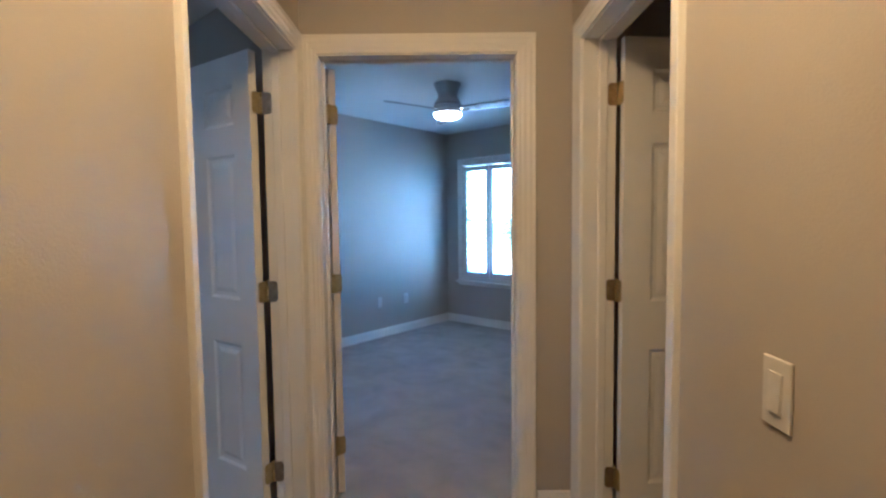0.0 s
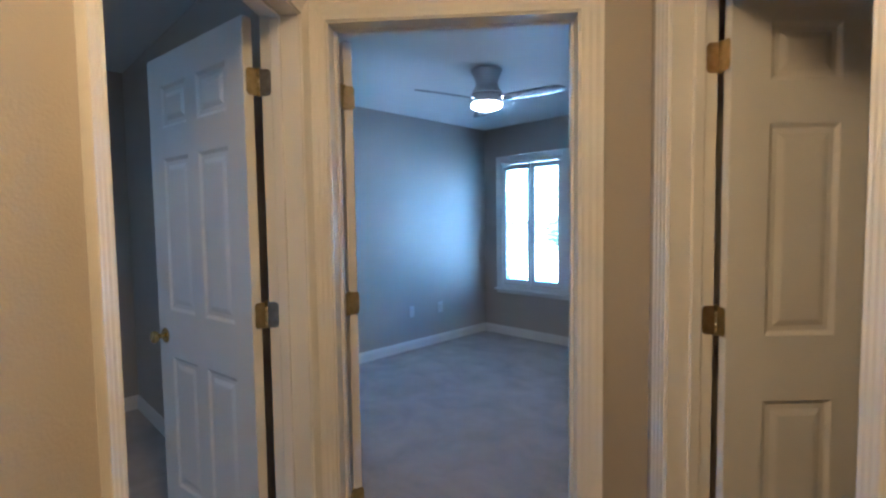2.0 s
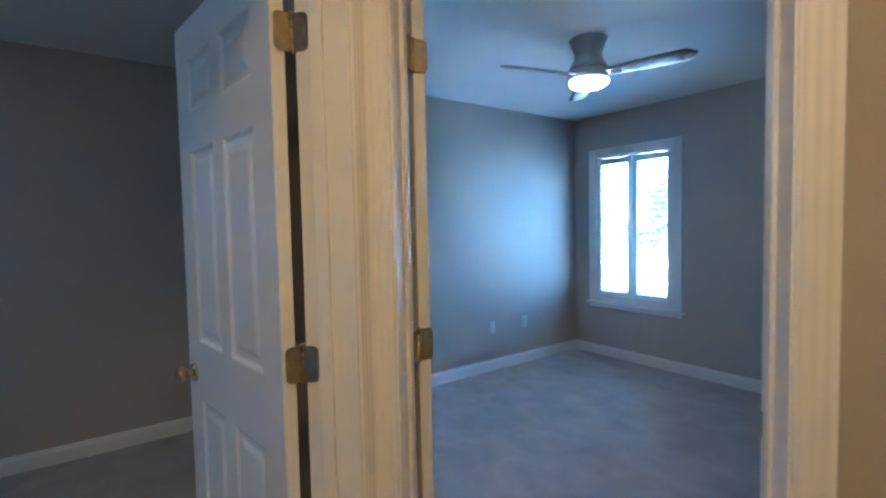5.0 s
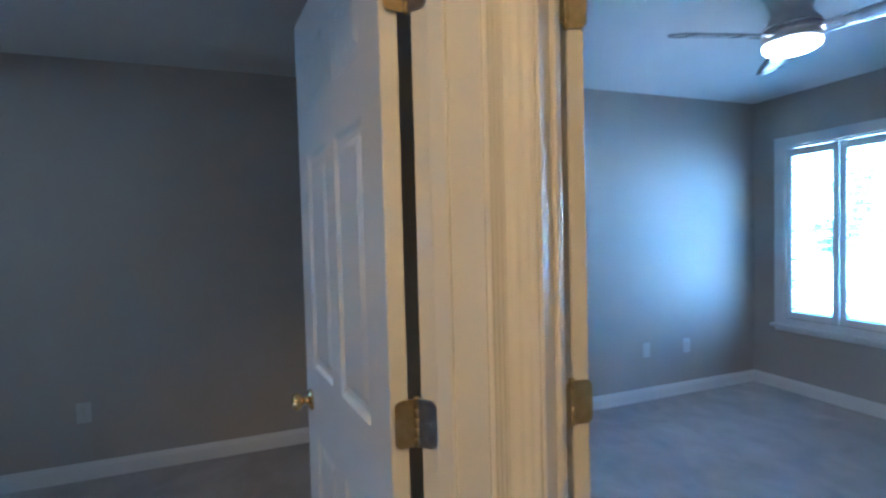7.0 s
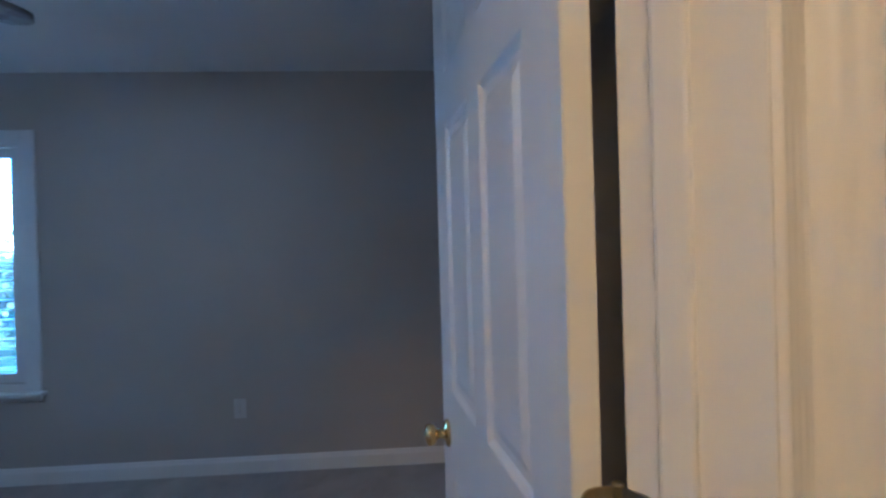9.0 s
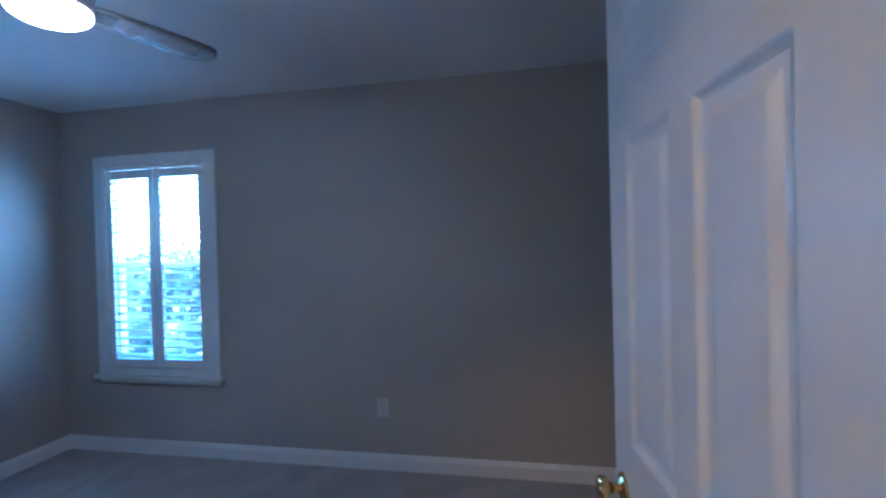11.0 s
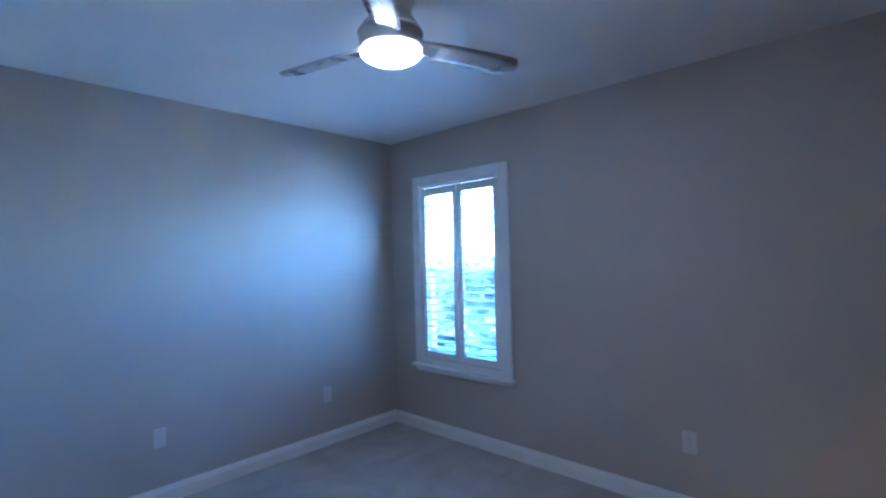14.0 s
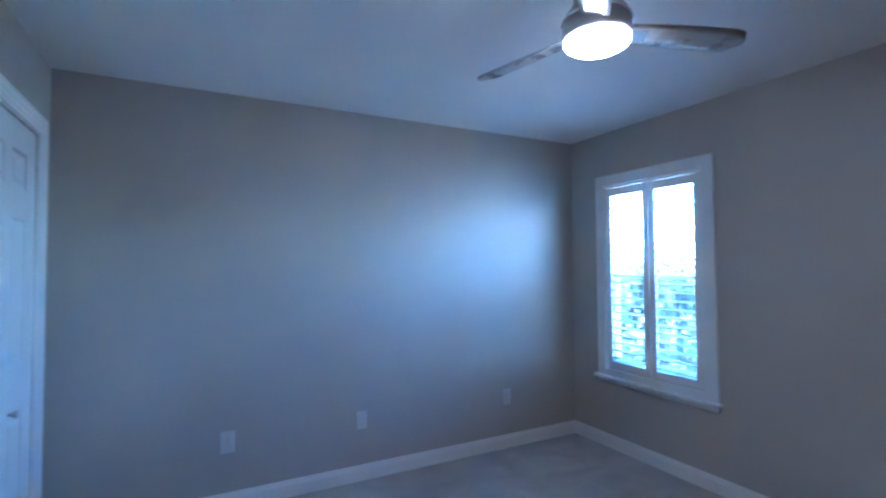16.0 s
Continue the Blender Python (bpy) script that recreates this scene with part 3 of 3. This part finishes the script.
def window(name, at, label, tilt, screen=False):
    """A shuttered window: x along the wall, the wall's face at y = 0, the room on the side of -y, outside at +y."""
    win = thing(name, at, label, "window", kind="structure")
    hw = 0.45
    # casing on the wall: flat boards with a rounded edge
    part("casing", boxes((-0.492, -0.415, -0.022, 0.0, 0.555, 2.098), bevel=0.004), SHUTTER, win)
    part("casing", boxes((0.415, 0.492, -0.022, 0.0, 0.555, 2.098), bevel=0.004), SHUTTER, win)
    part("casing", boxes((-0.415, 0.415, -0.022, 0.0, 2.018, 2.098), bevel=0.004), SHUTTER, win)
    part("window_sill", boxes((-0.515, 0.515, -0.052, 0.0, 0.530, 0.555), bevel=0.006), SHUTTER, win)
    part("apron", boxes((-0.49, 0.49, -0.018, 0.0, 0.496, 0.529), bevel=0.003), SHUTTER, win)
    part("casing", boxes((-0.415, 0.415, -0.022, 0.0, 0.556, 0.606), bevel=0.004), SHUTTER, win)
    # shutter frame lining the opening
    part("shutter_frame", boxes((-0.415, -0.398, -0.020, 0.03, 0.607, 2.016), bevel=0.003), SHUTTER, win)
    part("shutter_frame", boxes((-0.398, 0.398, -0.020, 0.03, 1.997, 2.016), bevel=0.003), SHUTTER, win)
    part("shutter_frame", boxes((0.398, 0.415, -0.020, 0.03, 0.607, 2.016), bevel=0.003), SHUTTER, win)
    # window unit behind
    part("window_frame", boxes((-hw, -hw + 0.05, 0.075, 0.14, WZ0, WZ1), bevel=0.003), VINYL, win)
    part("window_frame", boxes((hw - 0.05, hw, 0.075, 0.14, WZ0, WZ1), bevel=0.003), VINYL, win)
    part("window_frame", boxes((-hw + 0.05, hw - 0.05, 0.075, 0.14, WZ0, WZ0 + 0.05), bevel=0.003), VINYL, win)
    part("window_frame", boxes((-hw + 0.05, hw - 0.05, 0.075, 0.14, WZ1 - 0.05, WZ1), bevel=0.003), VINYL, win)
    mid = (WZ0 + WZ1) / 2
    part("meeting_rail", boxes((-hw + 0.05, hw - 0.05, 0.085, 0.13, mid - 0.02, mid + 0.02), bevel=0.003), VINYL, win)
    for z0, z1 in ((WZ0 + 0.05, mid - 0.02), (mid + 0.02, WZ1 - 0.05)):
        pane = part("pane", boxes((-hw + 0.051, hw - 0.051, 0.105, 0.109, z0, z1)), GLASS, win)
        pane.visible_shadow = False
    if screen:
        # added sheet that halves the light through the lower sash
        part("dimming_screen", boxes((-hw + 0.04, hw - 0.04, 0.142, 0.1425, WZ0 + 0.03, mid + 0.01)), DIM_SCREEN, win, "dark half-clear screen added to dim the lower sash")
    for x0, x1 in ((-0.396, -0.003), (0.003, 0.396)):
        sh = part("shutter_panel", boxes((x0, x0 + 0.046, -0.014, 0.014, 0.612, 1.9965), bevel=0.002), SHUTTER, win, "white louvred shutter panel")
        part("stile", boxes((x1 - 0.046, x1, -0.014, 0.014, 0.612, 1.9965), bevel=0.002), SHUTTER, sh)
        part("rail", boxes((x0 + 0.046, x1 - 0.046, -0.013, 0.013, 0.612, 0.668), bevel=0.002), SHUTTER, sh)
        part("rail", boxes((x0 + 0.046, x1 - 0.046, -0.013, 0.013, 1.932, 1.992), bevel=0.002), SHUTTER, sh)
        n = 22
        pitch = (1.932 - 0.668) / n
        for k in range(n):
            part("louver", louver_mesh(x1 - x0 - 0.094), SHUTTER, sh, "", pose(x0 + 0.047, 0, 0.668 + (k + 0.5) * pitch, tilt, 0, 0))
    return win


window("window_1", NORTH_A @ pose(AXC, 0, 0) @ Matrix.Diagonal((WIDE, 1, 1, 1)), "white louvred shutters over a bright window, slats open level", 0, True)
window("window_2", pose(XB, BYC, 0, 0, 0, -90) @ Matrix.Diagonal((WIDE, 1, 1, 1)), "white louvred shutters over a bright window, slats open level", 0)

# ---- ceiling fans ----
def blade_bm():
    """A fan blade along x, slightly pitched, with a rounded tip."""
    bm = bmesh.new()
    rows = []
    for i in range(15):
        s = i / 14
        x = 0.105 + 0.475 * s
        w = 0.046 + 0.020 * math.sin(min(s * 1.3, 1) * math.pi / 2)
        if s > 0.86:
            w *= math.sqrt(max(0.0, 1 - ((s - 0.86) / 0.145) ** 2))
        w = max(w, 0.012)
        row = []
        for y, z in ((-w, 0.0), (-w * 0.5, 0.003), (0, 0.004), (w * 0.5, 0.003), (w, 0.0), (w * 0.5, -0.004), (0, -0.0035), (-w * 0.5, -0.004)):
            row.append(bm.verts.new((x, y, z)))
        rows.append(row)
    for a, b in zip(rows, rows[1:]):
        for k in range(8):
            f = bm.faces.new((a[k], a[(k + 1) % 8], b[(k + 1) % 8], b[k]))
            f.smooth = True
    bm.faces.new(rows[0][::-1])
    bm.faces.new(rows[-1])
    bmesh.ops.recalc_face_normals(bm, faces=bm.faces[:])
    return bm


def ceiling_fan(x, y, turn):
    fan = thing("ceiling_fan", pose(x, y, H), "brushed nickel three-blade ceiling fan with a lit glass bowl", "ceiling fan", "bedroom ceiling fans")
    part("canopy", lathe([(0, 0), (0.122, 0), (0.124, -0.006), (0.120, -0.012), (0.106, -0.040), (0.092, -0.070), (0.086, -0.095), (0.090, -0.115), (0.104, -0.135),
                          (0.122, -0.155), (0.130, -0.172), (0, -0.172)], 48), NICKEL, fan, "brushed nickel hourglass canopy")
    part("trim_ring", lathe([(0.05, -0.172), (0.134, -0.172), (0.136, -0.176), (0.134, -0.181), (0.05, -0.181)], 48), CHROME, fan, "bright chrome ring")
    part("motor_housing", lathe([(0.0, -0.181), (0.131, -0.181), (0.131, -0.222), (0.126, -0.236), (0.122, -0.240), (0, -0.240)], 48), NICKEL, fan)
    part("light_bowl", lathe([(0.0, -0.2402), (0.121, -0.2402), (0.126, -0.245), (0.125, -0.252), (0.117, -0.262), (0.099, -0.272), (0.070, -0.280), (0.036, -0.285), (0, -0.287)], 48), BOWL, fan, "glowing frosted glass bowl")
    for c in fan.children:
        c.scale = (0.9, 0.9, 1.0)
    me = mesh_of(blade_bm(), "blade", BLADE)
    arm = mesh_of(boxes((0.11, 0.19, -0.028, 0.028, -0.0075, -0.0045), bevel=0.001), "blade_arm", CHROME)
    for k in range(3):
        at = pose(0, 0, -0.208, 0, 0, turn + 120 * k) @ pose(0, 0, 0, -12, 0, 0)
        b = part("blade", me, BLADE, fan, "silver fan blade", at)
        part("blade_arm", arm, CHROME, b, "bright metal blade bracket")
    return fan


ceiling_fan(1.078, 6.365, 72)
ceiling_fan(4.895, 6.18, 285)

# hall ceiling light
hl = thing("ceiling_light", HALL @ pose(-1.53, 4.5, H), "flush glass dome ceiling light giving warm light", "ceiling light")
part("base", lathe([(0, 0), (0.15, 0), (0.152, -0.012), (0.146, -0.022), (0, -0.022)], 40), NICKEL, hl)
part("diffuser", lathe([(0, -0.0222), (0.14, -0.0222), (0.138, -0.034), (0.12, -0.056), (0.085, -0.074), (0.04, -0.084), (0, -0.087)], 40), HALLBOWL, hl, "warm glowing frosted glass dome")

# ---- outlets and switch ----
def oval(bm_rows):
    return boxes(*bm_rows, bevel=0.0012)


def wall_plate(at, label, kind, w=0.073, h=0.118):
    """A cover plate: x along the wall, z up, standing out to -y."""
    pl = thing("light_switch" if kind == "switch" else "wall_outlet" if kind == "outlet" else "wall_plate", at, label, {"switch": "light switch", "outlet": "outlet"}.get(kind, "wall plate"), "" if kind == "switch" else "wall plates of the bedrooms")
    bm = boxes((-w / 2, w / 2, -0.0065, 0.0, -h / 2, h / 2), bevel=0.0022)
    part("cover", bm, PLATE, pl)
    if kind == "outlet":
        for z in (-0.0195, 0.0195):
            f = part("receptacle", boxes((-0.0165, 0.0165, -0.0088, -0.0065, z - 0.0135, z + 0.0135), bevel=0.002), PLATE, pl)
            part("slot", boxes((-0.0075, -0.0055, -0.0092, -0.0088, z - 0.002, z + 0.006)), SLOT, f)
            part("slot", boxes((0.0055, 0.0075, -0.0092, -0.0088, z - 0.002, z + 0.005)), SLOT, f)
        part("screw", screw_mesh, BRASS, pl, "", pose(0, -0.0064, 0, 90, 0, 0))
    elif kind == "switch":
        part("bezel", boxes((-0.0165, 0.0165, -0.0082, -0.0064, -0.036, 0.036), bevel=0.0008), PLATE, pl)
        part("rocker", sweep([(-0.0145, -0.008, -0.032), (-0.0145, -0.0118, -0.032), (-0.0145, -0.0095, 0.0), (-0.0145, -0.0086, 0.032), (-0.0145, -0.008, 0.032)],
                             [(0.0145, -0.008, -0.032), (0.0145, -0.0118, -0.032), (0.0145, -0.0095, 0.0), (0.0145, -0.0086, 0.032), (0.0145, -0.008, 0.032)]), PLATE, pl, "white paddle pressed at the top")
    else:
        for z in (-0.042, 0.042):
            part("screw", screw_mesh_white, PLATE, pl, "", pose(0, -0.0064, z, 90, 0, 0))
    return pl


wall_plate(NORTH_A @ pose(2.396, 0, 0.394), "white duplex outlet low on the wall", "outlet")
wall_plate(pose(XA, 7.286, 0.388, 0, 0, 90), "white duplex outlet low on the wall", "outlet")
wall_plate(pose(XA, 6.122, 0.392, 0, 0, 90), "plain white blank plate low on the wall", "plate", 0.068, 0.115)
wall_plate(pose(XA, 5.313, 0.390, 0, 0, 90), "white duplex outlet low on the wall", "outlet", 0.078, 0.124)
wall_plate(NORTH_B @ pose(5.454 - XB, 0, 0.405), "plain white blank plate low on the wall", "plate", 0.068, 0.115)
wall_plate(NORTH_B @ pose(5.875 - XB, 0, 0.400), "white duplex outlet low on the wall", "outlet")
wall_plate(HALL @ pose(UC, 4.566, 1.034, 0, 0, -90), "white paddle light switch on the hall wall", "switch", 0.068, 0.120)

# ---- outdoors ----
structure("ground", prism([(-600, -600), (600, -600), (600, 600), (-600, 600)], -3.6, -3.2), LAWN, "wide grass lawn below the windows", "lawn")
# unseen reflector: pale ground added so that sunlight bounces in through both windows
structure("pavement", prism([(7.6, -30), (60, -30), (60, 60), (7.6, 60), (7.6, 13.9), (-14, 13.9), (-14, 8.6), (7.6, 8.6)], -3.2, -3.15), BOUNCE_GROUND, "wide pale unseen ground added to bounce sunlight into the rooms", "pavement")
# unseen slab added against sun leaks; its north overhang dims window_1
structure("roof", prism([(-1.6, 0.0), (6.80, 0.0), (6.80, 7.95), (3.3, 7.95), (3.3, 9.05), (-1.6, 9.05)], H + 0.16, H + 0.4), SUN_BLOCK, "flat dark unseen slab added over the rooms to block sun", "roof")


def tree(x, y, h, crown_r, seed):
    """A tapered trunk with limbs and a crown of many small leaf clumps."""
    rng = random.Random(seed)
    tr = thing("tree", pose(x, y, -3.2, 0, 0, rng.uniform(0, 360)), "leafy green tree standing in the yard", "tree", "yard trees")
    bm = bmesh.new()

    def limb(a, b, r0, r1):
        a, b = Vector(a), Vector(b)
        d = (b - a).normalized()
        s = d.orthogonal().normalized()
        q = d.cross(s)
        ra = [bm.verts.new(a + r0 * (math.cos(k * math.pi / 4) * s + math.sin(k * math.pi / 4) * q)) for k in range(8)]
        rb = [bm.verts.new(b + r1 * (math.cos(k * math.pi / 4) * s + math.sin(k * math.pi / 4) * q)) for k in range(8)]
        for k in range(8):
            bm.faces.new((ra[k], ra[(k + 1) % 8], rb[(k + 1) % 8], rb[k]))

    top = (rng.uniform(-0.3, 0.3), rng.uniform(-0.3, 0.3), h * 0.85)
    fork = (top[0] * 0.4, top[1] * 0.4, h * 0.35)
    limb((0, 0, -0.1), fork, h * 0.03, h * 0.02)
    limb(fork, top, h * 0.02, h * 0.006)
    tips = [Vector(top)]
    for k in range(12):
        a = rng.uniform(0, 6.28)
        s = rng.uniform(0.0, 0.9)
        st = Vector(fork).lerp(Vector(top), s)
        e = st + Vector((math.cos(a) * crown_r * rng.uniform(0.5, 0.95) * (1 - 0.45 * s), math.sin(a) * crown_r * rng.uniform(0.5, 0.95) * (1 - 0.45 * s), h * rng.uniform(0.06, 0.2)))
        limb(st, e, h * 0.009, h * 0.003)
        tips += [e, st.lerp(e, 0.6)]
    part("trunk", bm, BARK, tr)
    verts, faces = [], []
    for tip in tips:
        for _ in range(110):
            c = tip + Vector((rng.gauss(0, 1), rng.gauss(0, 1), rng.gauss(0, 0.8))) * crown_r * 0.20
            n = Vector((rng.gauss(0, 1), rng.gauss(0, 1), rng.gauss(0, 1))).normalized()
            s = n.orthogonal().normalized() * rng.uniform(0.07, 0.14)
            q = n.cross(s) * 0.6
            i = len(verts)
            verts += [c - s, c - q, c + s, c + q]
            faces.append((i, i + 1, i + 2, i + 3))
    me = bpy.data.meshes.new("crown")
    me.from_pydata([tuple(v) for v in verts], [], faces)
    me.materials.append(LEAF)
    tagged(part("crown", me, LEAF, tr), kind="stuff")


for k, (x, y, h, r) in enumerate([(-7.5, 17.5, 4.7, 2.0), (-3.2, 19.5, 4.4, 1.9), (-12, 20, 4.9, 2.2), (-16, 22, 4.8, 2.3), (1.5, 21, 4.5, 2.0), (-9.5, 25, 5.2, 2.4), (-22, 26, 5.5, 2.6),
                                  (-5.4, 16.2, 2.9, 1.7), (-8.6, 16.0, 2.7, 1.6), (-11.8, 17.0, 3.0, 1.8), (-2.0, 16.6, 2.8, 1.6),
                                  (-14.8, 18.4, 3.2, 1.9), (-6.3, 21.5, 4.6, 2.3), (-13.5, 25.0, 5.0, 2.6), (24.5, 17.2, 6.9, 1.5)]):
    tree(x, y, h, r, k + 3)

# fence behind the yard
fence = thing("fence", pose(0, 14.2, -3.2), "weathered wooden privacy fence across the yard", "fence")
picket = mesh_of(boxes((-0.068, 0.068, -0.01, 0.01, 0.05, 1.85), bevel=0.004), "picket", FENCE)
post = mesh_of(boxes((-0.045, 0.045, 0.012, 0.10, -0.05, 1.95), bevel=0.006), "post", FENCE)
for k in range(180):
    part("picket", picket, FENCE, fence, "", pose(-20 + k * 0.142, 0, random.uniform(-0.01, 0.01)))
for k in range(11):
    part("post", post, FENCE, fence, "", pose(-20 + k * 2.4, 0, 0))
for z in (0.4, 1.5):
    part("rail", boxes((-20, 5.5, 0.012, 0.05, z, z + 0.09)), FENCE, fence)
